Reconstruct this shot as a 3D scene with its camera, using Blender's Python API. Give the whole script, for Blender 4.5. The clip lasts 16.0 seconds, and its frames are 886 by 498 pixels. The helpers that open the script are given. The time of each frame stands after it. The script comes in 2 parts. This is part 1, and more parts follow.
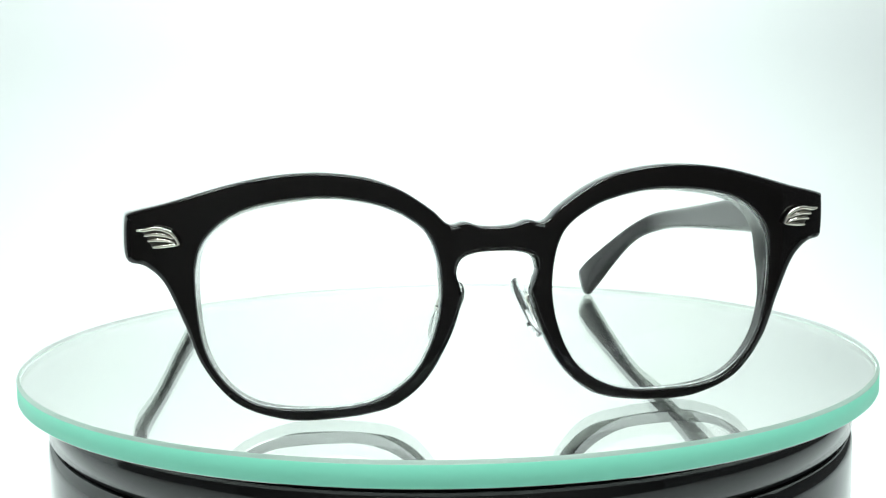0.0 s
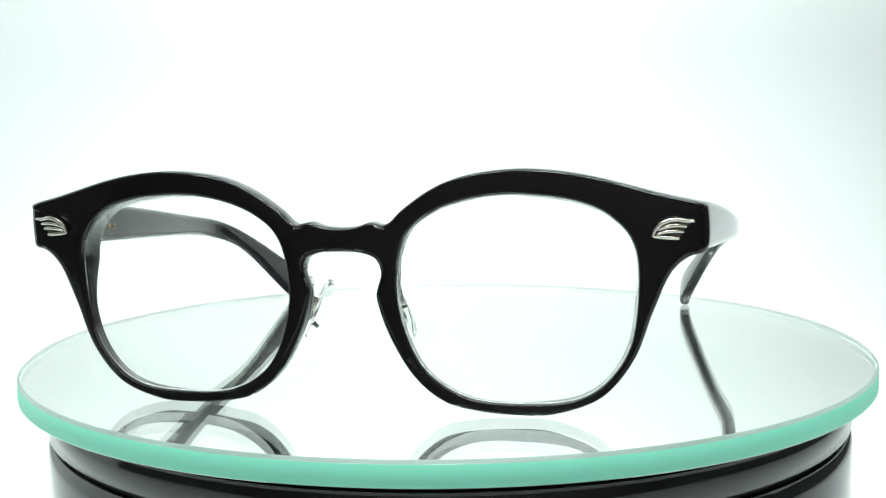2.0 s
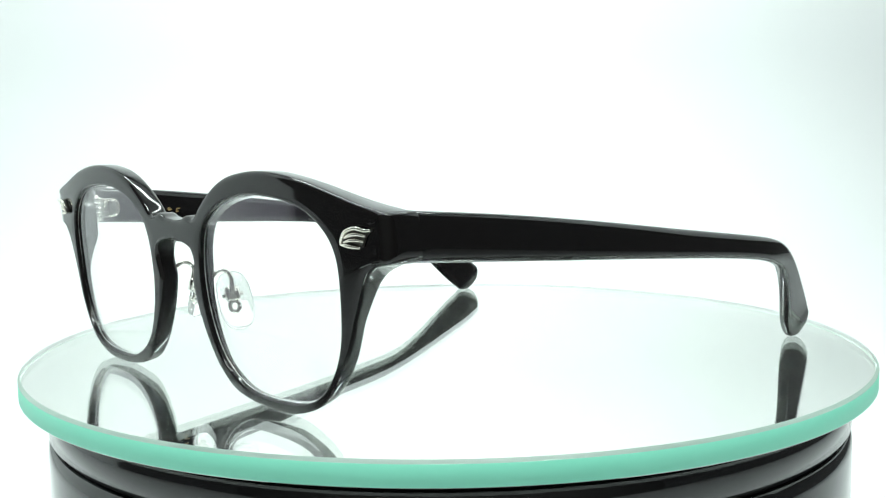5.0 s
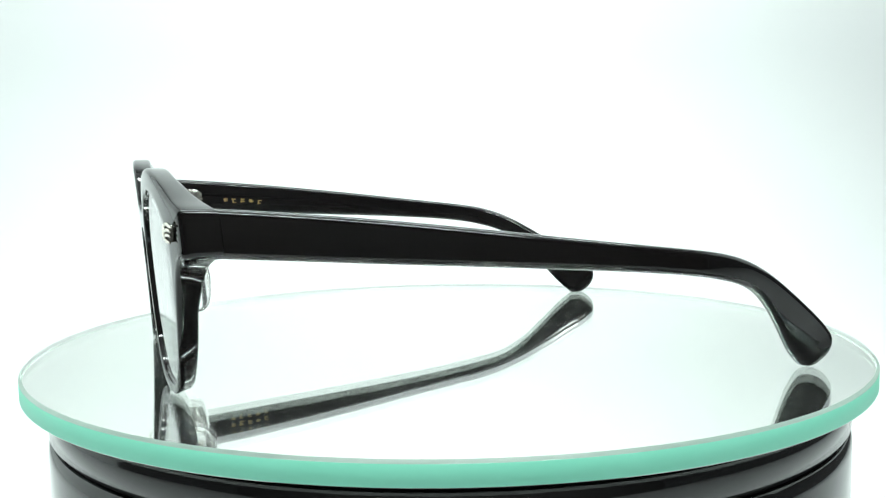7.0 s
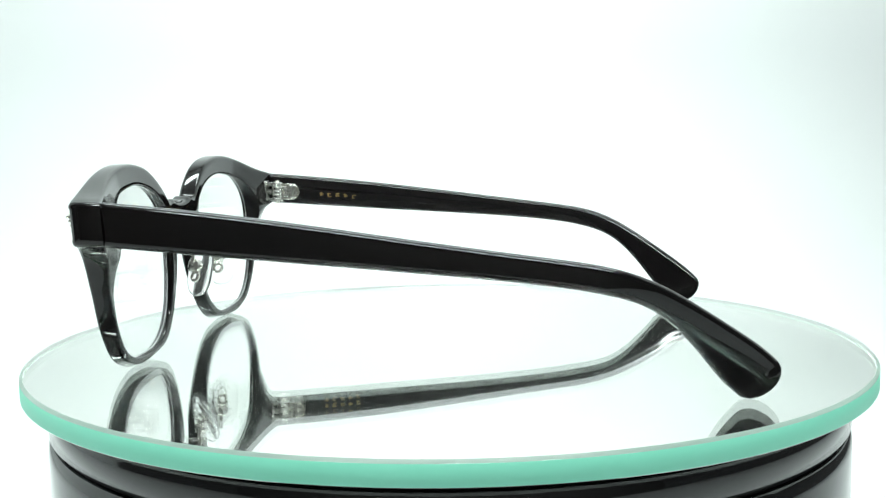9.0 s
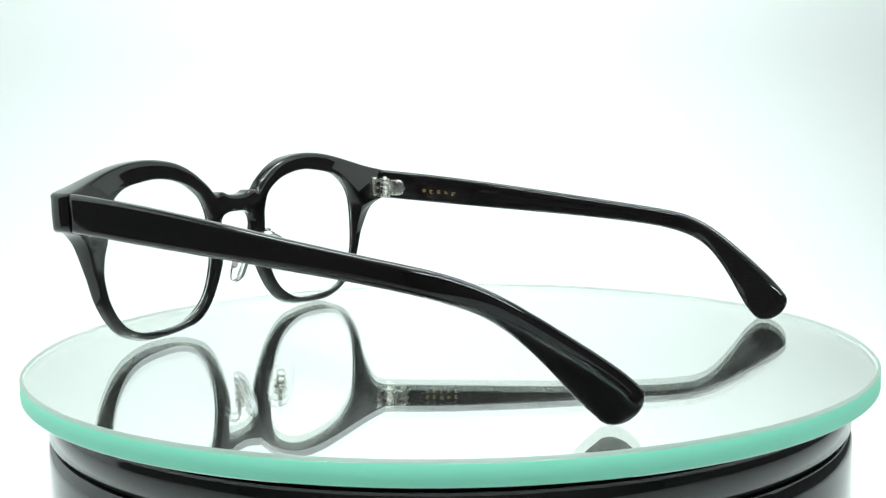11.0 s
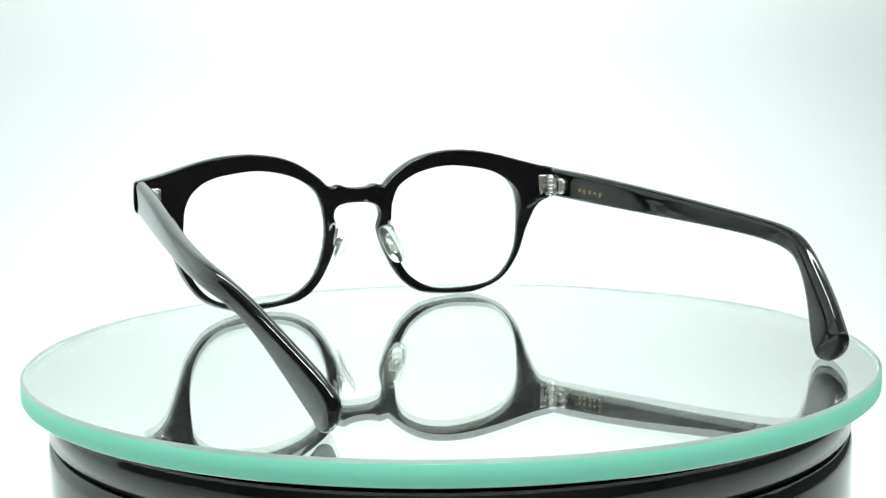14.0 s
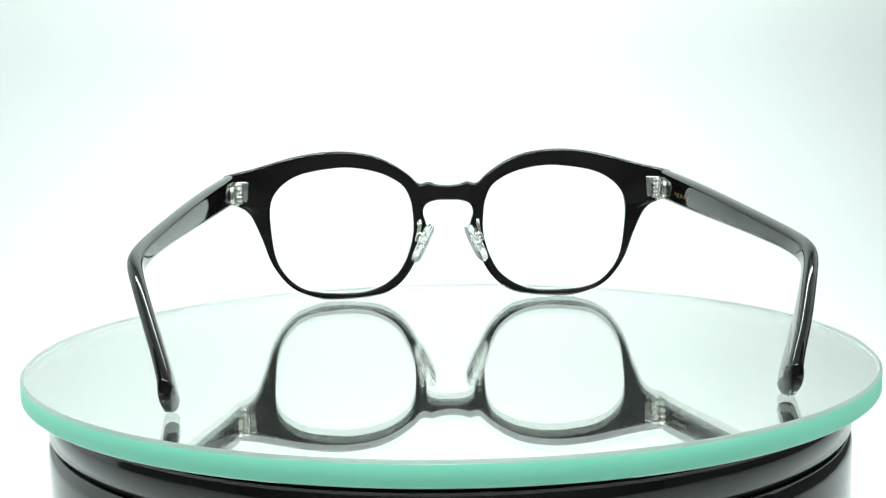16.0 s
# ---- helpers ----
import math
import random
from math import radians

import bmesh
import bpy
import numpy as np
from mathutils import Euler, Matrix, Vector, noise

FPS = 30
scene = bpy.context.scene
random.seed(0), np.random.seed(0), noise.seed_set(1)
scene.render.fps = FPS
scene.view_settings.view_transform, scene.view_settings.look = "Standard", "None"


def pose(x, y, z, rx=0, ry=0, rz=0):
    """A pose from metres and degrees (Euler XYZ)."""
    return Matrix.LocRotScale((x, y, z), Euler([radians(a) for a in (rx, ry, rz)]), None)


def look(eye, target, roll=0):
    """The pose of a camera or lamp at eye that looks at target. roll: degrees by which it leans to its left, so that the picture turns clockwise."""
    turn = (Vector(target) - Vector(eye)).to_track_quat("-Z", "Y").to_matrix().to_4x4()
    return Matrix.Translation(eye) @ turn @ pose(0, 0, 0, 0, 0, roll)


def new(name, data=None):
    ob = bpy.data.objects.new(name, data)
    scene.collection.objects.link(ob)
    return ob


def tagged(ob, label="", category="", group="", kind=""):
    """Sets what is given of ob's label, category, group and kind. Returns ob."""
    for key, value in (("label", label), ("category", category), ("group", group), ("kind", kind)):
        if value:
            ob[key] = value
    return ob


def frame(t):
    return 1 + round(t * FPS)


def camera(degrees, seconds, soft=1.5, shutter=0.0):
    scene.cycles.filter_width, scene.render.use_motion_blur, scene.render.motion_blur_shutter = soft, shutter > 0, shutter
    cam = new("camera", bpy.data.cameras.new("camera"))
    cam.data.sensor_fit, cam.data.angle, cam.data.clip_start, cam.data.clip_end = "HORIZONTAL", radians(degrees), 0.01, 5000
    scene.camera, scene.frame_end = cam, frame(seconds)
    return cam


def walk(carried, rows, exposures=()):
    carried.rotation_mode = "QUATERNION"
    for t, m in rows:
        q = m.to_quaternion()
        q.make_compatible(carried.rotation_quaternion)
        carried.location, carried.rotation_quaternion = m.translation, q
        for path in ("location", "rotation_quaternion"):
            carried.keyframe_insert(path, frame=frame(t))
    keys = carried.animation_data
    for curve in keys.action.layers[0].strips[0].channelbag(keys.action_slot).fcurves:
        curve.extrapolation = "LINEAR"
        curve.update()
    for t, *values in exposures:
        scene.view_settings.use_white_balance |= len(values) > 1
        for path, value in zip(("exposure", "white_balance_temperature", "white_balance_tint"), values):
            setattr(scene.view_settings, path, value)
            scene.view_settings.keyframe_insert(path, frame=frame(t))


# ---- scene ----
# One turntable, one pair of glasses, one white light tent. Design sizes below are in millimetres.
MM = 0.001
EYE = Vector((0.0, -0.27983, 0.05500))
cam = camera(42.687, 16.0, soft=1.25)
view = look(EYE, EYE + Vector((-0.003662, 0.993785, -0.111255)), -0.852)
walk(cam, [(0.0, view), (16.0, view)], [(0.0, 0.0), (8.0, 0.0), (16.0, -0.05)])

TURN = -11.7056          # degrees a second, clockwise from above
SLIP = [(0, 0.55), (1, 0.58), (2, 0.5), (3, 0.3), (4, 0.15), (4.7, 0.0), (7, -0.6), (8, -0.6), (11, -0.17), (12.5, 0.1), (14, 0.2), (16, 0.2)]   # the motor's slight unevenness
DISC_TOP = 0.47          # height of the glass plate's top
PLATE = 4.7              # thickness of the plate
FLOOR = -62.0


# ---- world and lamps ----
world = bpy.data.worlds.new("studio_dark")
scene.world = world
world.use_nodes = True
world.node_tree.nodes["Background"].inputs[0].default_value = (0.55, 0.6, 0.6, 1)
world.node_tree.nodes["Background"].inputs[1].default_value = 0.18


def area_lamp(name, m, sx, sy, watts, colour):
    data = bpy.data.lights.new(name, "AREA")
    data.shape, data.size, data.size_y, data.energy, data.color = "RECTANGLE", sx, sy, watts, colour
    ob = new(name, data)
    ob.matrix_basis = m
    return ob


LIGHT = (0.875, 1.0, 0.97)
# two strips of small diodes under the tent's roof
for strip_y, deep, watts in ((-0.245, 0.02, 3.95), (0.20, 0.05, 2.8)):
    area_lamp("tent_lamp", pose(0, strip_y, 0.54, 0, 0, 0), 0.62, deep, watts, LIGHT)


# ---- materials ----
def nodes_of(name):
    m = bpy.data.materials.new(name)
    m.use_nodes = True
    t = m.node_tree
    return m, t, t.nodes["Principled BSDF"]


def put(bsdf, **values):
    for key, value in values.items():
        bsdf.inputs[key.replace("_", " ")].default_value = value


def noise_node(t, scale, detail=4.0):
    co = t.nodes.new("ShaderNodeTexCoord")
    n = t.nodes.new("ShaderNodeTexNoise")
    n.inputs["Scale"].default_value, n.inputs["Detail"].default_value = scale, detail
    t.links.new(co.outputs["Object"], n.inputs["Vector"])
    return n


def vary(name, c0, c1, scale, rough=(0.3, 0.5), metallic=0.0, bump=0.0, bump_scale=None, **more):
    """A principled surface whose colour and roughness wander between two values, with a fine relief."""
    m, t, b = nodes_of(name)
    n = noise_node(t, scale)
    mix = t.nodes.new("ShaderNodeMix")
    mix.data_type = "RGBA"
    mix.inputs[6].default_value, mix.inputs[7].default_value = (*c0, 1), (*c1, 1)
    t.links.new(n.outputs["Fac"], mix.inputs[0])
    t.links.new(mix.outputs[2], b.inputs["Base Color"])
    ramp = t.nodes.new("ShaderNodeMapRange")
    ramp.inputs["To Min"].default_value, ramp.inputs["To Max"].default_value = rough
    n2 = noise_node(t, (bump_scale or scale) * 0.7, 6.0)
    t.links.new(n2.outputs["Fac"], ramp.inputs["Value"])
    t.links.new(ramp.outputs["Result"], b.inputs["Roughness"])
    if bump:
        n3 = noise_node(t, bump_scale or scale * 8, 3.0)
        bp = t.nodes.new("ShaderNodeBump")
        bp.inputs["Strength"].default_value, bp.inputs["Distance"].default_value = bump, 0.0002
        t.links.new(n3.outputs["Fac"], bp.inputs["Height"])
        t.links.new(bp.outputs["Normal"], b.inputs["Normal"])
    put(b, Metallic=metallic, **more)
    return m


def clear(name, colour, ior, rough=0.0):
    m, t, b = nodes_of(name)
    put(b, Base_Color=(*colour, 1), Roughness=rough, IOR=ior, Transmission_Weight=1.0)
    return m


ACETATE = vary("black_acetate", (0.003, 0.003, 0.0035), (0.007, 0.005, 0.005), 60, (0.045, 0.06), IOR=1.48)
SILVER = vary("polished_silver", (0.86, 0.82, 0.74), (0.78, 0.74, 0.65), 900, (0.14, 0.26), metallic=1.0)
HINGE_METAL = vary("nickel_hinge", (0.66, 0.65, 0.62), (0.48, 0.47, 0.45), 700, (0.18, 0.34), metallic=1.0)
# badge plate: dark reflection between the feathers, put into its colour
DARK_SILVER = vary("shaded_silver", (0.10, 0.095, 0.085), (0.05, 0.047, 0.042), 900, (0.3, 0.45), metallic=1.0)
CHROME = vary("chrome_plate", (0.86, 0.84, 0.80), (0.78, 0.75, 0.70), 900, (0.06, 0.16), metallic=1.0)
GOLD = vary("gold_stamp", (0.72, 0.52, 0.22), (0.5, 0.36, 0.16), 1500, (0.3, 0.45), metallic=1.0)
LENS = clear("lens_plastic", (0.996, 0.998, 0.998), 1.42)
LENS.node_tree.nodes["Principled BSDF"].inputs["Specular Tint"].default_value = (0.72, 0.55, 0.85, 1)
PAD = clear("clear_silicone", (0.992, 0.995, 0.995), 1.26, 0.01)
put(PAD.node_tree.nodes["Principled BSDF"], Transmission_Weight=0.97)
PLATE_GLASS = clear("plate_glass", (0.997, 1.0, 0.998), 1.52)
MIRROR = vary("mirror_silvering", (0.96, 0.988, 0.955), (0.955, 0.983, 0.95), 30, (0.0, 0.004), metallic=0.986)
EDGE = vary("ground_glass_edge", (0.31, 0.97, 0.72), (0.35, 0.98, 0.75), 90, (0.45, 0.6), bump=0.05, bump_scale=1500, IOR=1.5)
# pale metal in place of total reflection inside the plate
INNER_EDGE = vary("total_reflection_stand_in", (0.92, 0.945, 0.93), (0.91, 0.935, 0.92), 40, (0.3, 0.35), metallic=1.0)
CHAMFER = vary("ground_glass_chamfer", (0.54, 0.74, 0.64), (0.60, 0.79, 0.69), 200, (0.35, 0.5), Transmission_Weight=0.6, IOR=1.5)
DRUM = vary("black_lacquer", (0.004, 0.0045, 0.005), (0.009, 0.009, 0.010), 40, (0.06, 0.12), bump=0.02, bump_scale=300, IOR=1.55)
RUBBER = vary("black_rubber", (0.006, 0.007, 0.007), (0.012, 0.012, 0.012), 150, (0.5, 0.7))
TENT = vary("white_tent_cloth", (0.92, 0.925, 0.925), (0.90, 0.91, 0.91), 6, (0.75, 0.9), bump=0.05, bump_scale=900)
FROSTED = vary("frosted_lens_bevel", (0.84, 0.86, 0.86), (0.78, 0.8, 0.8), 600, (0.2, 0.35), Transmission_Weight=0.35, IOR=1.5)
CURTAIN = vary("dark_curtain", (0.36, 0.35, 0.335), (0.41, 0.39, 0.375), 12, (0.8, 0.95))
SPECK = vary("grey_dust", (0.62, 0.64, 0.64), (0.7, 0.72, 0.72), 800, (0.8, 0.95))


# ---- mesh helpers ----
def part(name, bm, material, parent=None, label="", smooth=True, keep_normals=False):
    """Links a bmesh, drawn in millimetres, as one mesh object in metres."""
    me = bpy.data.meshes.new(name)
    bmesh.ops.scale(bm, vec=(MM, MM, MM), verts=bm.verts)
    if not keep_normals:
        bmesh.ops.recalc_face_normals(bm, faces=bm.faces)
    bm.to_mesh(me)
    bm.free()
    me.materials.append(material)
    if smooth:
        for f in me.polygons:
            f.use_smooth = True
    ob = new(name, me)
    if parent:
        ob.parent = parent
    if label:
        tagged(ob, label)
    return ob


def spline(points, per, closed=False):
    """Catmull-Rom through rows of numbers, per samples a span."""
    p = np.array(points, float)
    n = len(p)
    spans = n if closed else n - 1
    out = []
    for i in range(spans):
        if closed:
            a, b, c, d = p[(i - 1) % n], p[i], p[(i + 1) % n], p[(i + 2) % n]
        else:
            b, c = p[i], p[i + 1]
            a = p[i - 1] if i else 2 * b - c
            d = p[i + 2] if i + 2 < n else 2 * c - b
        for k in range(per):
            t = k / per
            out.append(0.5 * (2 * b + (c - a) * t + (2 * a - 5 * b + 4 * c - d) * t * t + (3 * b - a - 3 * c + d) * t ** 3))
    if not closed:
        out.append(p[-1])
    return np.array(out)


def evenly(p, n, closed):
    """n samples at even steps along a polyline."""
    q = np.vstack([p, p[:1]]) if closed else p
    s = np.concatenate([[0], np.cumsum(np.linalg.norm(np.diff(q, axis=0), axis=1))])
    at = np.linspace(0, s[-1], n + 1)[:-1] if closed else np.linspace(0, s[-1], n)
    return np.stack([np.interp(at, s, q[:, k]) for k in range(q.shape[1])], -1)


def loft(rings, cap=True, close=True):
    """Skins rings of equal length, one after another."""
    bm = bmesh.new()
    vs = [[bm.verts.new(c) for c in ring] for ring in rings]
    n = len(vs[0])
    for a, b in zip(vs, vs[1:]):
        for i in range(n if close else n - 1):
            j = (i + 1) % n
            bm.faces.new((a[i], a[j], b[j], b[i]))
    if cap:
        bm.faces.new(vs[0][::-1])
        bm.faces.new(vs[-1])
    return bm


def lathe(profile, n=128, centre=(0, 0)):
    """Turns (radius, height) rows about the vertical; the profile is a closed loop."""
    rings = []
    for k in range(n):
        a = 2 * math.pi * k / n
        rings.append([(centre[0] + r * math.cos(a), centre[1] + r * math.sin(a), z) for r, z in profile])
    rings.append(rings[0])
    bm = loft(rings, cap=False)
    bmesh.ops.remove_doubles(bm, verts=bm.verts, dist=1e-5)
    return bm


def tube(path, radius, n=10):
    """A round bar along a path, with closed ends."""
    path = [Vector(p) for p in path]
    rings = []
    side = None
    for i, p in enumerate(path):
        d = (path[min(i + 1, len(path) - 1)] - path[max(i - 1, 0)]).normalized()
        if side is None:
            side = d.orthogonal().normalized()
        side = (side - d * side.dot(d)).normalized()
        up = d.cross(side)
        r = radius[i] if isinstance(radius, (list, tuple)) else radius
        rings.append([p + (side * math.cos(2 * math.pi * k / n) + up * math.sin(2 * math.pi * k / n)) * r for k in range(n)])
    return loft(rings)


def rounded_box(sx, sy, sz, r, m=None):
    bm = bmesh.new()
    bmesh.ops.create_cube(bm, size=1.0)
    bmesh.ops.scale(bm, vec=(sx, sy, sz), verts=bm.verts)
    bmesh.ops.bevel(bm, geom=bm.edges[:], offset=r, segments=3, affect="EDGES", profile=0.5)
    if m:
        bmesh.ops.transform(bm, matrix=m, verts=bm.verts)
    return bm


def slab(outline, depth, m, inset=0.25):
    """A flat plate with softened edges from a closed outline in its own plane."""
    p = np.array(outline, float)
    c = p.mean(0)
    rings = []
    for shrink, z in ((inset, 0.0), (0.0, inset), (0.0, depth - inset), (inset * 0.3, depth - inset * 0.3), (inset, depth)):
        q = p - c
        q = q * (1 - shrink / np.maximum(np.linalg.norm(q, axis=1, keepdims=True), 0.01))
        rings.append([m @ Vector((a + c[0], b + c[1], z)) for a, b in q])
    return loft(rings)


# ---- the tent ----
def make_tent():
    # floor and back in one sweep, seen as endless white
    w, back, top, r = 420, 420, 620, 160
    prof = [(-230.0, FLOOR)]
    for k in range(13):
        a = math.pi / 2 * k / 12
        prof.append((back - r + r * math.sin(a), FLOOR + r - r * math.cos(a)))
    prof.append((back, top))
    thick = [(y + 3 * (1 if i >= 13 else 0), z - 3 * (1 if i < 13 else 0)) for i, (y, z) in enumerate(prof)]
    loop = prof + thick[::-1]
    bm = loft([[(x, y, z) for y, z in loop] for x in (-w, w)])
    ob = part("backdrop", bm, TENT, smooth=False)
    for f in ob.data.polygons:
        f.use_smooth = len(f.vertices) == 4
    tagged(ob, "seamless white cloth sweep of a light tent", "backdrop", kind="structure")
    bm = rounded_box(6, 456, top - FLOOR + 10, 1, pose(-w - 4, back - 228, (top + FLOOR) / 2))
    tagged(part("wall_west", bm, TENT), "white cloth side wall of the light tent", "wall", kind="structure")
    # the other side is rolled up at table height, mirrored as darkness in the polished arms
    y1, z1 = 402.0, 110.0
    bm = bmesh.new()
    for ya, yb, za, zb in ((y1, back, FLOOR - 5, top + 5), (back - 456, y1, z1, top + 5)):
        box = bmesh.ops.create_cube(bm, size=1.0)["verts"]
        bmesh.ops.scale(bm, vec=(6, yb - ya, zb - za), verts=box)
        bmesh.ops.translate(bm, vec=(w + 4, (ya + yb) / 2, (za + zb) / 2), verts=box)
    tagged(part("wall_east", bm, TENT, smooth=False), "white cloth side wall of the light tent, rolled up", "wall", kind="structure")
    bm = rounded_box(2 * w + 16, 730, 6, 1, pose(0, back - 365, top + 4))
    tagged(part("ceiling", bm, TENT), "white cloth roof of the light tent", "ceiling", kind="structure")
    bm = rounded_box(2400, 20, 1600, 2, pose(0, -900, 300))
    tagged(part("wall_south", bm, CURTAIN), "dark wall of the room behind the camera", "wall", kind="structure")


make_tent()


def make_speck(x, z, r):
    bm = slab([(r * (1 + 0.25 * math.sin(3 * a + x)) * math.cos(a), r * math.sin(a)) for a in np.linspace(0, 2 * math.pi, 14, endpoint=False)], 0.3,
              pose(x, 419.8, z, 90), 0.1)
    ob = part("dust_speck", bm, SPECK)
    tagged(ob, "tiny grey speck of dust on the white backdrop", "dust", "specks on the backdrop")


for spot in ((136, 75, 1.3), (61, 53, 1.4), (213, 63, 1.2), (-37, 84, 1.2), (-115, 28, 1.2), (231, 4, 1.2)):
    make_speck(*spot)


# ---- turntable ----
def ring_profile(r0, r1, z0, z1):
    return [(r0, z0), (r1, z0), (r1, z1), (r0, z1)]


def make_drum():
    base = new("turntable_base")
    base.location = (0, 0, FLOOR * MM)
    zt = DISC_TOP - PLATE - FLOOR
    part("body", lathe([(0.01, 0), (92, 0), (95.4, 1.5), (95.7, zt - 14), (95.4, zt - 10.6), (94.8, zt - 10.3), (0.01, zt - 10.3)], 160), DRUM, base)
    part("groove", lathe([(60, zt - 10.6), (94.2, zt - 10.6), (94.2, zt - 8.6), (60, zt - 8.6)], 160), RUBBER, base, "thin black shadow gap round the drum")
    part("collar", lathe([(0.01, zt - 9.1), (94.9, zt - 9.1), (95.5, zt - 8.8), (95.4, zt - 3.4), (95.0, zt - 2.8), (94.2, zt - 2.5), (0.01, zt - 2.5)], 160), DRUM, base, "glossy black upper collar")
    part("pad_ring", lathe([(0.01, zt - 2.6), (92.0, zt - 2.6), (92.6, zt - 2.2), (92.6, zt - 1.2), (90.0, zt - 0.6), (89.6, zt - 0.05), (0.01, zt - 0.05)], 160), RUBBER, base, "matt black rubber pad")
    tagged(base, "glossy black round turntable drum with a groove", "turntable")


make_drum()


def make_plate():
    plate = new("glass_plate")
    z1, z0, c = 0.0, -PLATE, (-0.35, -0.1)
    R = 101.2
    solid = [(0.01, z0), (R - 0.15, z0), (R, z0 + 0.15), (R, z1 - 0.65), (R - 0.1, z1 - 0.5), (R - 0.65, z1), (0.01, z1)]

    def keep(name, material, wanted, label):
        """One skin of the solid plate: its faces, or its ground edge."""
        bm = lathe(solid, 256, c)
        bmesh.ops.recalc_face_normals(bm, faces=bm.faces)
        top = set(f for f in bm.faces if f.normal.z > 0.99)
        under = set(f for f in bm.faces if f.normal.z < -0.99)      # the silvering closes the plate below
        bmesh.ops.delete(bm, geom=[f for f in bm.faces if f in under or (f in top) != wanted], context="FACES")
        return part(name, bm, material, plate, label, smooth=False, keep_normals=True)
    gl = keep("glass", PLATE_GLASS, True, "clear greenish glass")
    gl.visible_shadow = False
    rim = keep("rim", EDGE, False, "ground bright green glass edge")
    rim.data.materials.append(CHAMFER)
    for f in rim.data.polygons:
        f.material_index = 1 if f.center.z / MM > z1 - 0.58 else 0
        f.use_smooth = True
    part("silvering", lathe([(0.01, z0 - 0.08), (R - 0.15, z0 - 0.08), (R - 0.15, z0), (0.01, z0)], 192, c), MIRROR, plate, "mirror silvering on the underside", smooth=False)
    # added pale mirror ring standing in for the glass's inside reflected in its edge
    part("inner_edge_mirror", lathe([(R - 0.25, z0 + 0.02), (R - 0.17, z0 + 0.02), (R - 0.17, z1 - 0.62), (R - 0.25, z1 - 0.62)], 256, c), INNER_EDGE, plate, "added mirror ring standing in for reflection inside the glass edge")
    tagged(plate, "round mirrored glass plate with a green edge", "glass plate")
    return plate


GLASS_PLATE = make_plate()


# ---- eyeglasses ----
SEAT = (8.04, -67.95)     # where the front stands on the plate at the start
YAW = 9.79


def front_y(x, z):
    """Depth of the front's face: a gentle wrap with a slight lean back."""
    return -5.4 + 2.6 * (abs(x) / 57.0) ** 3 + 0.07 * (45.0 - z)


# half of the front as seen face on (x to the outside, z up): bridge, brow, end piece, rim, nose
OUTER = [(0, 35.6), (3.4, 35.9), (5.9, 36.7), (8.2, 36.2), (9.8, 36.8), (12.2, 39.1), (17.3, 42.6), (22.3, 44.8), (27.4, 45.9), (33.5, 46.4),
         (40.5, 46.0), (48.2, 44.6), (59.1, 41.6), (65.6, 40.0), (66.9, 38.9), (67.2, 33.0), (66.4, 31.1), (63.6, 30.3), (60.4, 27.2), (57.4, 20.2),
         (54.1, 11.5), (48.5, 4.5), (40.5, 1.1), (33.5, 0.5), (24.5, 1.2), (18.5, 3.0), (13.1, 7.7), (8.8, 15.3), (6.7, 22.0), (7.0, 24.6),
         (7.7, 27.2), (6.7, 29.8), (3.6, 30.9), (0, 31.05)]
OPENING = [(32.7, 41.9), (43.1, 40.8), (49.7, 38.1), (54.0, 33.2), (55.0, 26.2), (53.9, 15.3), (50.2, 8.2), (44.2, 3.9), (34.6, 2.7), (23.9, 3.5),
           (16.0, 8.2), (11.8, 16.1), (10.5, 25.0), (12.3, 33.7), (17.4, 38.4), (24.5, 41.0)]
LENS_CENTRE = (33.0, 23.5)


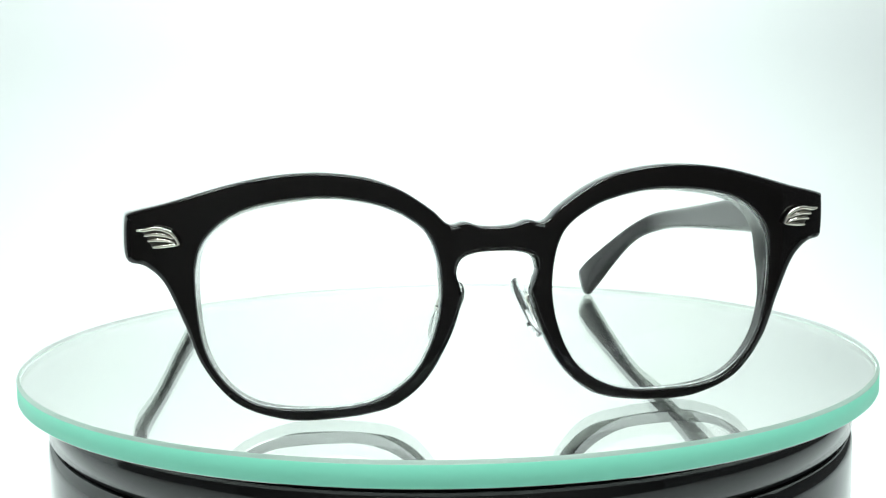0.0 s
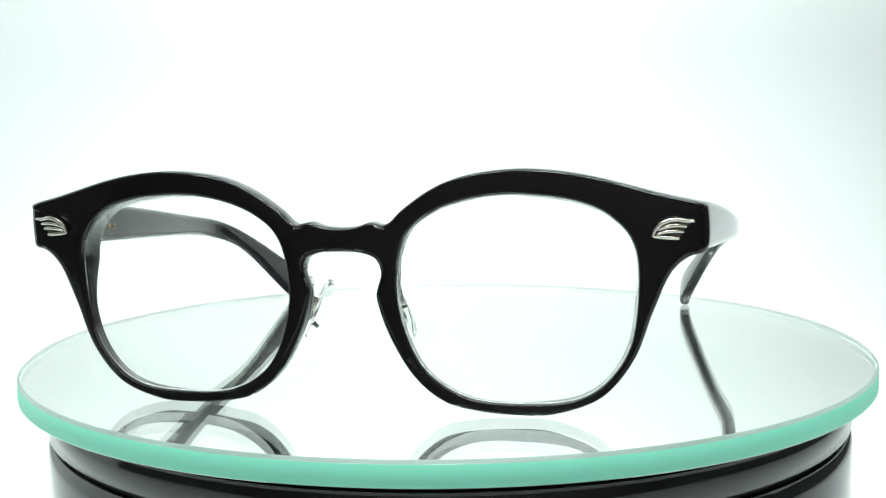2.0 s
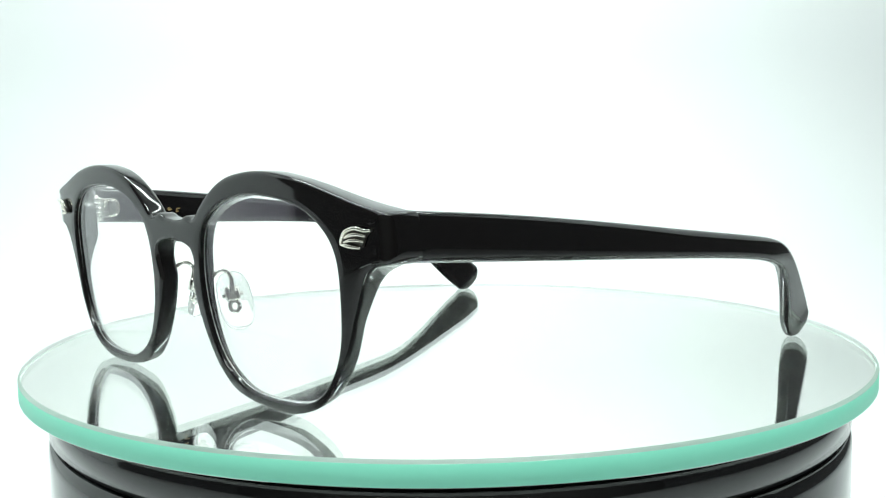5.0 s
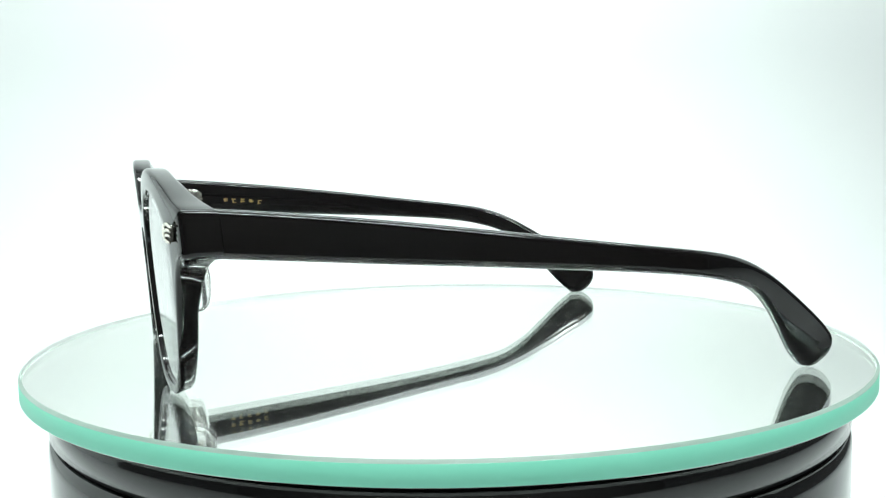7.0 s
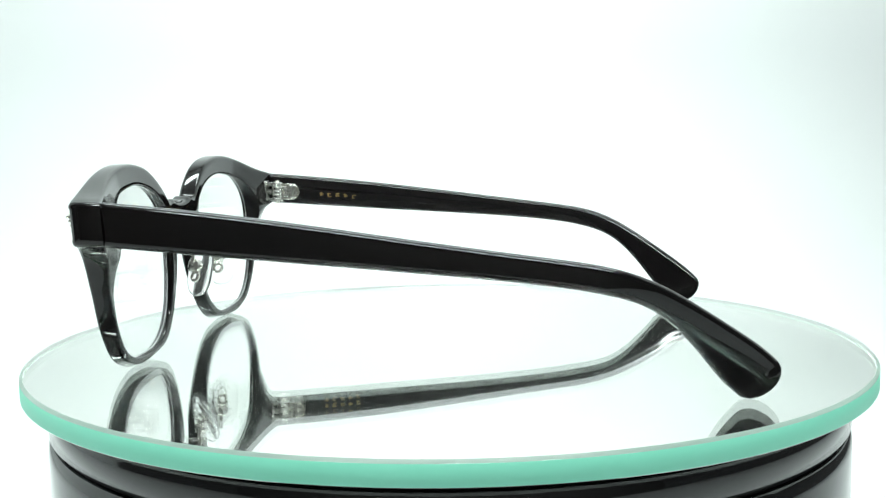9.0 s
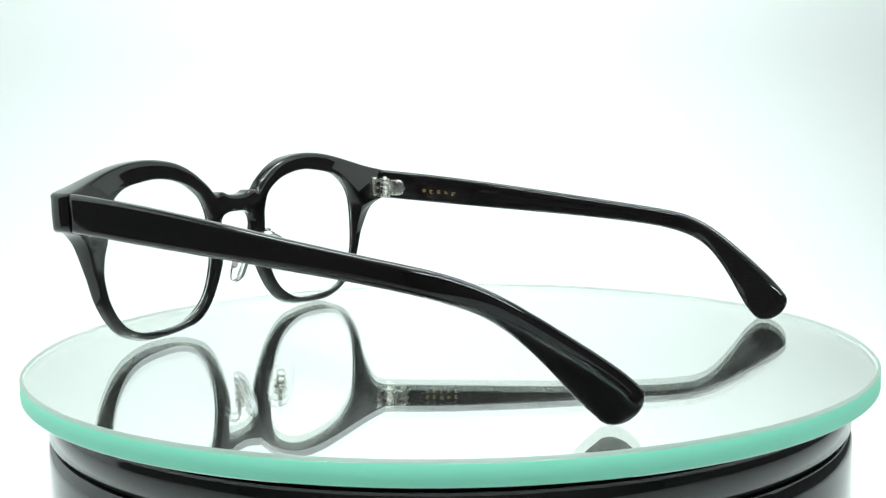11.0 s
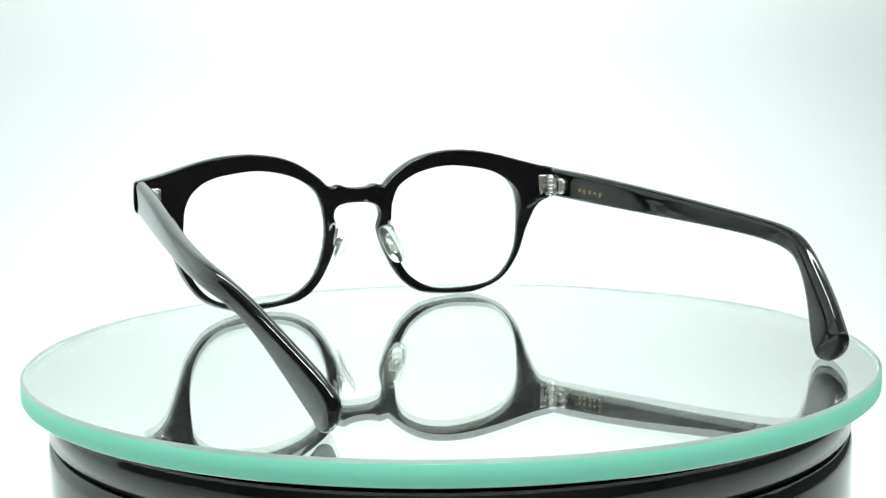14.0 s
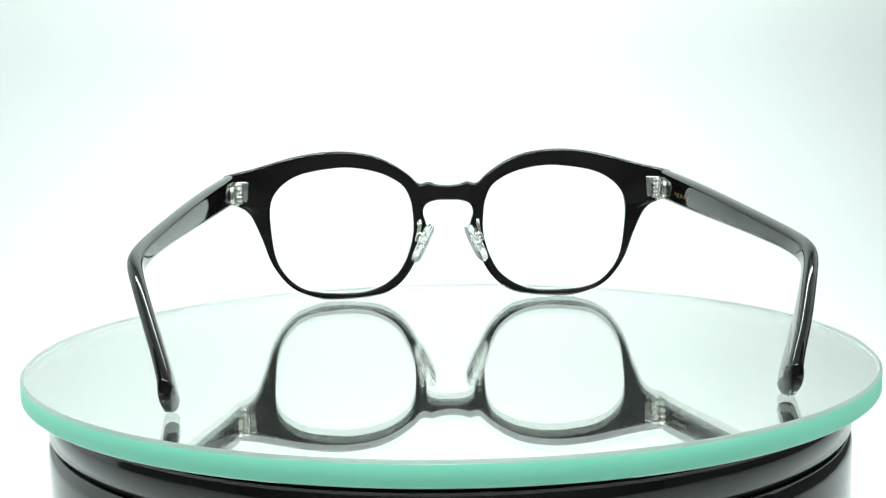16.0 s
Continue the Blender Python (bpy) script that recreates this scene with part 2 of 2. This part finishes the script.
def make_front(parent):
    n_top = evenly(spline(OUTER, 10), 240, False)
    r_out, r_in = 0.88, 0.4
    # close the loop along the plane of symmetry, under the bridge's middle
    z_hi, z_lo = n_top[0][1], n_top[-1][1]
    seam = [(0, z_lo + r_out), (0, (z_hi + z_lo) / 2), (0, z_hi - r_out)]
    loop = np.vstack([n_top, seam])
    n, m = len(loop), len(n_top)
    inner = evenly(spline(OPENING, 16, True), 720, True)
    cx, cz = LENS_CENTRE
    ang_in = np.unwrap(np.arctan2(inner[:, 1] - cz, inner[:, 0] - cx))
    ang_out = np.unwrap(np.arctan2(loop[:, 1] - cz, loop[:, 0] - cx))
    step = 1 if ang_out[-1] > ang_out[0] else -1
    ang_out = np.maximum.accumulate(ang_out * step) * step
    turn = 2 * math.pi * step
    for _ in range(3):
        wide = np.concatenate([ang_out[-9:] - turn, ang_out, ang_out[:9] + turn])
        ang_out = np.convolve(wide, np.ones(19) / 19, "valid")
    # match both loops by direction from the lens's middle
    base = np.arctan2(np.sin(ang_in), np.cos(ang_in))
    order = np.argsort(base)
    wrap = np.arctan2(np.sin(ang_out), np.cos(ang_out))
    hit = np.stack([np.interp(wrap, base[order], inner[order, k], period=2 * math.pi) for k in (0, 1)], -1)

    def inward(p, k):
        a, b = p[(k - 1) % len(p)], p[(k + 1) % len(p)]
        t = b - a
        q = np.array((t[1], -t[0])) / max(np.linalg.norm(t), 1e-9)
        return q

    rows = []
    for k in range(n):
        o, i = loop[k], hit[k]
        if k in (0, m - 1):
            no = np.array((0.0, -1.0 if k == 0 else 1.0))
        elif k >= m:
            no = np.zeros(2)
        else:
            no = inward(n_top, k) if 0 < k < m - 1 else np.zeros(2)
        d = o - i
        ni = d / np.linalg.norm(d)
        g = np.linalg.norm(d)
        ro, ri = min(r_out, g * 0.4), min(r_in, g * 0.2)
        swell = max(0.0, min(1.0, (o[0] - 62) / 3.5)) * no[0] ** 2      # the end piece turns the corner softly
        ro, rd = ro + 0.9 * swell, ro + 1.4 * swell
        taper = no * (0.3 + 0.3 * no[1]) * max(0.0, min(1.0, (o[0] - 16) / 8)) * max(0.0, min(1.0, (64 - o[0]) / 4)) - no * 0.7 * swell
        thick = 3.7 + 0.8 * max(0.0, min(1.0, (o[1] - 6) / 24)) + 2.5 * max(0.0, min(1.0, (o[0] - 44) / 22)) ** 1.4 * max(0.0, min(1.0, (o[1] - 20) / 10))
        ring = []
        ib = i - ni * (0.1 + 0.75 * max(0.0, ni[0]) + 0.4 * max(0.0, ni[1]))      # the opening narrows towards the back

        def add(p, dep):
            ring.append((p[0], front_y(p[0], p[1]) + dep, p[1]))

        arc = [0, 30, 60, 90]
        for a in arc:      # front, inner edge
            a = radians(a)
            add(i + ni * ri * (1 - math.cos(a)) , ri * (1 - math.sin(a)))
        ia, oa = i + ni * ri, o + no * ro
        for s in (0.25, 0.5, 0.75):
            add(ia + (oa - ia) * s, 0.0)
        for a in arc[::-1]:
            a = radians(a)
            add(o + no * ro * (1 - math.cos(a)), rd * (1 - math.sin(a)) if k < m else 0.0)
        rb = 0.85 - 0.65 * min(1.0, swell * 2)
        for a in arc:
            a = radians(a)
            add(o + taper + no * rb * (1 - math.cos(a)), thick - (rb * (1 - math.sin(a)) if k < m else 0.0))
        ob_ = o + taper + no * rb
        for s in (0.25, 0.5, 0.75):
            add(ob_ + (ib + ni * ri - ob_) * s, thick)
        for a in arc[::-1]:
            a = radians(a)
            add(ib + ni * ri * (1 - math.cos(a)), thick - ri * (1 - math.sin(a)))
        rows.append(ring)
    bm = bmesh.new()
    for side in (1, -1):
        vs = [[bm.verts.new((side * x, y, z)) for x, y, z in ring] for ring in rows]
        q = len(vs[0])
        for k in range(n):
            a, b = vs[k], vs[(k + 1) % n]
            for i in range(q):
                j = (i + 1) % q
                four = (a[i], a[j], b[j], b[i])
                if all(abs(v.co.x) < 1e-5 for v in four):
                    continue
                bm.faces.new(four)
    bmesh.ops.remove_doubles(bm, verts=bm.verts, dist=1e-3)
    bmesh.ops.dissolve_degenerate(bm, edges=bm.edges, dist=1e-4)
    return part("front_frame", bm, ACETATE, parent, "glossy black acetate front with a keyhole bridge")


def make_lens(side, parent):
    p = evenly(spline(OPENING, 12, True), 96, True)
    c = np.array(LENS_CENTRE)
    bm = bmesh.new()
    rims = []
    for dep in (0.9, 3.2):
        rings = []
        for s in (1.0, 0.9, 0.8, 0.65, 0.5, 0.35, 0.2):
            ring = []
            for x, z in c + (p - c) * (s * 1.006):
                ring.append(bm.verts.new((side * x, front_y(x, z) + dep - 0.5 * (1 - s * s), z)))
            rings.append(ring)
        mid = bm.verts.new((side * c[0], front_y(*c) + dep - 0.5, c[1]))
        for a, b in zip(rings, rings[1:]):
            for i in range(96):
                bm.faces.new((a[i], a[(i + 1) % 96], b[(i + 1) % 96], b[i]))
        for i in range(96):
            bm.faces.new((rings[-1][i], rings[-1][(i + 1) % 96], mid))
        rims.append(rings[0])
    for i in range(96):
        bm.faces.new((rims[0][i], rims[0][(i + 1) % 96], rims[1][(i + 1) % 96], rims[1][i]))
    for ring in rims:
        for i in range(96):
            bm.edges.get((ring[i], ring[(i + 1) % 96])).smooth = False
    ob = part("lens", bm, LENS, parent, "clear uncoloured demo lens")
    ob.visible_shadow = False
    # the ground edge of the lens shows as a fine pale line all round
    ring = [(side * x, front_y(x, z) + 1.3, z) for x, z in c + (p - c) * 0.996]
    part("bevel", tube(ring + ring[:1], 0.15, 8), FROSTED, ob, "pale ground edge of the lens")
    return ob


# the arm seen from its side: top y, top z, bottom y, bottom z, thickness
ARM = [(5.8, 39.9, 5.8, 30.9, 3.5), (24.0, 38.4, 23.9, 29.6, 3.6), (44.6, 36.0, 44.4, 28.1, 3.6), (65.7, 33.2, 65.6, 26.7, 3.6),
       (88.2, 30.0, 87.4, 24.9, 3.5), (100.6, 28.4, 99.0, 23.3, 3.4), (107.6, 26.6, 104.6, 21.9, 3.3), (114.0, 23.8, 110.4, 20.2, 3.2),
       (121.0, 19.4, 116.0, 16.0, 3.1), (128.7, 14.1, 121.8, 9.0, 3.0), (134.1, 10.2, 125.4, 4.0, 3.0), (136.7, 7.5, 128.3, 1.5, 2.9)]
ARM_OUT_EAST = [67.3, 69.0, 71.0, 72.9, 74.5, 74.3, 73.2, 71.0, 68.3, 64.9, 62.6, 61.6]
ARM_OUT_WEST = [67.3, 68.9, 70.9, 73.3, 75.9, 76.5, 75.4, 73.0, 69.9, 66.3, 63.2, 61.9]


def make_arm(side, parent):
    outs = ARM_OUT_EAST if side > 0 else ARM_OUT_WEST
    st = spline([(*a, o) for a, o in zip(ARM, outs)], 8)
    for _ in range(10):      # ease the bends
        st[2:-2] = (st[:-4] + st[1:-3] + st[2:-2] + st[3:-1] + st[4:]) / 5
    rings = []

    def section(yt, zt, yb, zb, w, xo, grow=1.0):
        top, bot = np.array((yt, zt)), np.array((yb, zb))
        mid, half = (top + bot) / 2, (top - bot) / 2
        h = np.linalg.norm(half)
        ring = []
        r = min(1.5, w * 0.46, h * 0.7)
        for cu, cv, a0 in ((1, 1, 0), (-1, 1, 90), (-1, -1, 180), (1, -1, 270)):
            for a in (0, 22.5, 45, 67.5, 90):
                t = radians(a0 + a)
                u = cu * (w / 2 - r) + r * math.cos(t)
                v = cv * (h - r) + r * math.sin(t)
                q = mid + half * (v / h) * grow
                ring.append((side * (xo - w / 2 + u * grow), q[0], q[1]))
        return ring
    for k, (yt, zt, yb, zb, w, xo) in enumerate(st):
        reach = 2.0 * max(0.0, min(1.0, (yt - 70) / 30)) if side > 0 else 0.0        # this arm is bent a little further back
        yt, yb = yt + reach, yb + reach
        rings.append(section(yt, zt, yb, zb, w, xo, 0.985 if k == 0 else 1.0))
        if k == 0:
            rings.append(section(yt + 0.15, zt, yb + 0.15, zb, w, xo))
    # rounded end of the paddle
    yt, zt, yb, zb, w, xo = st[-1]
    yt, yb = yt + reach, yb + reach
    ax = np.array((zt - zb, -(yt - yb)))
    ax = ax / np.linalg.norm(ax)
    if ax[0] < 0:
        ax = -ax
    cap = 3.6
    for a in (18, 36, 52, 66, 78, 87):
        s, c = math.sin(radians(a)), math.cos(radians(a))
        d = ax * cap * s
        g = c ** 0.95
        mid = ((yt + yb) / 2, (zt + zb) / 2)
        rings.append(section(mid[0] + (yt - mid[0]) * g + d[0], mid[1] + (zt - mid[1]) * g + d[1], mid[0] + (yb - mid[0]) * g + d[0],
                             mid[1] + (zb - mid[1]) * g + d[1], w * (0.12 + 0.88 * g ** 0.7), xo - w * 0.44 * (1 - g ** 0.7)))
    return part("temple_arm", loft(rings), ACETATE, parent, "glossy black acetate temple arm with a bent paddle tip")


def arm_inner(side, y):
    """x of the arm's inner face, and the slope of that face."""
    outs = ARM_OUT_EAST if side > 0 else ARM_OUT_WEST
    ys, w = [a[0] for a in ARM], [a[4] for a in ARM]
    st = spline(list(zip(ys, outs, w)), 8)
    f = lambda v: float(np.interp(v, st[:, 0], st[:, 1] - st[:, 2]))
    return f(y), (f(y + 1) - f(y - 1)) / 2


def make_hinge(side, parent):
    z, px, py = 34.3, 63.1, 8.4
    xi, slope = arm_inner(side, 11.5)
    lean = -side * math.degrees(math.atan(slope))
    leaf = [(-2.6, 2.5), (-2.6, -2.5), (0.6, -2.5)] + [(0.6 + 2.4 * math.cos(t), 2.5 * math.sin(t)) for t in np.linspace(-1.45, 1.45, 15)] + [(0.6, 2.5)]
    turn = Matrix.Translation((side * (xi + 0.35), 12.1, z)) @ Matrix.Rotation(radians(lean), 4, "Z") @ Matrix(((0, 0, -side, 0), (1, 0, 0, 0), (0, 1, 0, 0), (0, 0, 0, 1)))
    hinge = part("hinge", slab(leaf, 1.2, turn, 0.35), HINGE_METAL, parent, "polished metal barrel hinge")
    part("leaf_step", rounded_box(0.5, 2.2, 4.0, 0.2, pose(side * (xi - 0.95), 12.7, z, 0, 0, lean)), HINGE_METAL, hinge)
    part("leaf_rim", tube([turn @ Vector((0.85 * a + 0.1, 0.86 * b, 1.2)) for a, b in leaf + leaf[:1]], 0.28, 8), SILVER, hinge, "bright raised rim of the hinge leaf")
    part("front_leaf", rounded_box(4.2, 1.2, 7.0, 0.55, pose(side * 62.3, 5.3, z, 0, 0, side * 8)), HINGE_METAL, hinge)
    for k in range(5):
        zz = z - 2.4 + 1.2 * k
        part("barrel", tube([(side * px, py, zz - 0.53), (side * px, py, zz + 0.53)], 1.75, 18), HINGE_METAL, hinge)
        if k % 2:
            part("knuckle", rounded_box(1.4, 3.4, 1.0, 0.2, pose(side * (px + 0.5), py + 1.6, zz, 0, 0, lean)), HINGE_METAL, hinge)
        else:
            part("knuckle", rounded_box(1.8, 3.2, 1.0, 0.2, pose(side * (px - 0.2), py - 1.6, zz)), HINGE_METAL, hinge)
    part("pin", tube([(side * px, py, z - 3.5), (side * px, py, z + 3.5)], 0.7, 12), SILVER, hinge)


def make_badge(side, parent):
    """A small wing of four feathers riveted to the end piece."""
    def at(x, z, lift):
        return (side * x, front_y(x, z) - lift, z)
    feathers = [[(64.6, 36.95), (63.2, 36.9), (61.3, 37.2), (59.5, 36.8), (58.5, 36.2), (57.75, 35.2), (57.4, 34.2)],
                [(63.3, 35.95), (61.4, 36.15), (59.7, 35.9), (58.3, 35.35)],
                [(62.8, 35.0), (61.2, 35.15), (59.6, 35.0), (58.1, 34.55)],
                [(62.0, 33.85), (60.5, 33.95), (58.9, 34.1), (57.5, 34.2)]]
    outline = list(spline(feathers[0], 6)) + list(spline([(57.6, 34.1), (60.6, 33.95), (61.9, 33.9), (62.6, 34.9), (63.1, 35.9), (64.2, 36.8)], 4))
    c = np.array((60.6, 35.6))
    rings = []
    for s, lift in ((0.97, -0.1), (0.97, 0.5), (0.92, 0.62), (0.4, 0.66)):
        rings.append([at(*(c + (np.array(p) - c) * s), lift) for p in outline])
    badge = part("wing_badge", loft(rings), DARK_SILVER, parent, "silver metal wing-shaped badge, recesses coloured dark as shade")
    for k, line in enumerate(feathers):
        pts = spline(line, 6)
        n = len(pts)
        rad = [(0.36, 0.33, 0.30, 0.32)[k] * (0.5 + 0.6 * math.sin(math.pi * (0.08 + 0.84 * i / (n - 1)))) for i in range(n)]
        part("feather", tube([at(x, z, 0.82 + 0.12 * math.sin(math.pi * i / (n - 1))) for i, (x, z) in enumerate(pts)], rad, 10), SILVER, badge)


def make_nose_pad(side, parent):
    def at(p):
        return (side * p[0], p[1], p[2])
    box = Vector((9.7, 4.6, 19.4))
    wire = spline([(9.6, -0.8, 22.4), (9.3, 0.6, 24.0), (9.0, 2.2, 25.2), (8.8, 3.9, 25.1), (8.9, 5.0, 23.9), (9.2, 5.1, 22.4), (9.6, 4.8, 20.6)], 6)
    arm = part("pad_arm", tube([at(p) for p in wire], 0.46, 10), CHROME, parent, "bent silver nose pad wire")
    # the pad's own axes: across, up, and out of its back
    up = Vector((-0.42, 0.02, 0.91)).normalized()
    across = Vector((0.37, 0.93, 0.0))
    across = (across - up * across.dot(up)).normalized()
    out = across.cross(up).normalized()
    m = Matrix((across, up, out)).transposed().to_4x4()
    m.translation = Vector((8.0, 6.5, 18.5))
    m = Matrix.Diagonal((side, 1, 1, 1)) @ m
    tip = part("pad_box", rounded_box(3.1, 3.2, 2.2, 0.8, m @ pose(-0.6, 1.1, 1.8)), CHROME, arm)
    part("screw", tube([m @ Vector((-0.5, 1.4, 2.2)), m @ Vector((-0.5, 1.4, 3.0))], 0.75, 14), CHROME, tip, "tiny screw head")
    part("cross_pin", tube([m @ Vector((-2.6, 0.9, 1.5)), m @ Vector((1.5, 0.9, 1.5))], 0.42, 8), CHROME, tip)

    def oval(a, b, n=44, e=0.75):
        return [(a * math.copysign(abs(math.cos(t)) ** e, math.cos(t)), b * math.copysign(abs(math.sin(t)) ** e, math.sin(t))) for t in np.linspace(0, 2 * math.pi, n, endpoint=False)]
    pad = part("nose_pad", slab(oval(3.5, 6.3), 1.7, m @ Matrix.Translation((0, 0, -0.85)), 0.6), PAD, parent, "clear soft plastic nose pad")
    pad.visible_shadow = False
    eye = [m @ Vector((-0.6 + 0.95 * math.cos(t), -1.5 + 1.15 * math.sin(t), 1.15)) for t in np.linspace(0, 2 * math.pi, 21)]
    part("pad_eyelet", tube(eye, 0.45, 8), CHROME, pad, "small metal eyelet on the pad")


def make_stamp(parent):
    """Five tiny gold marks on the inside of one arm, drawn as bars."""
    for k in range(5):
        y = 21.9 + 2.5 * k
        z = 33.4 - 0.088 * (y - 20.8)
        xi, slope = arm_inner(-1, y)
        bm = bmesh.new()
        dice = random.Random(k)
        for bar in range(5):
            flat = bar % 2 == 0
            dy, dz = dice.uniform(-0.5, 0.5), dice.uniform(-0.6, 0.6)
            sy, sz = (dice.uniform(0.8, 1.4), 0.2) if flat else (0.2, dice.uniform(0.7, 1.3))
            b2 = bmesh.ops.create_cube(bm, size=1.0)["verts"]
            bmesh.ops.scale(bm, vec=(0.05 + 0.004 * bar, sy, sz), verts=b2)
            bmesh.ops.translate(bm, vec=(-(xi - 0.02) + slope * -dy, y + dy * (0.4 if flat else 1.0), z + dz * (1.0 if flat else 0.3)), verts=b2)
        part("stamp_mark", bm, GOLD, parent, "tiny gold stamped mark", smooth=False)


def make_glasses():
    g = new("eyeglasses")
    make_front(g)
    for side in (1, -1):
        make_lens(side, g)
        arm = make_arm(side, g)
        make_hinge(side, g)
        make_badge(side, g)
        make_nose_pad(side, g)
        if side < 0:
            make_stamp(arm)
    tagged(g, "black acetate eyeglasses with silver wing badges, arms open", "eyeglasses")
    return g


GLASSES = make_glasses()


def motions():
    seat = Matrix.Translation((SEAT[0] * MM, SEAT[1] * MM, 0.08 * MM)) @ pose(0, 0, 0, 0, 0, YAW) @ pose(0, 0, 0, 0, -0.15, 0)
    turns = [(t, pose(0, 0, 0, 0, 0, TURN * t + float(np.interp(t, *zip(*SLIP))))) for t in (0.5 * k for k in range(33))]
    walk(GLASSES, [(t, m @ seat) for t, m in turns])
    walk(GLASS_PLATE, [(t, Matrix.Translation((0, 0, DISC_TOP * MM)) @ m) for t, m in turns])


motions()
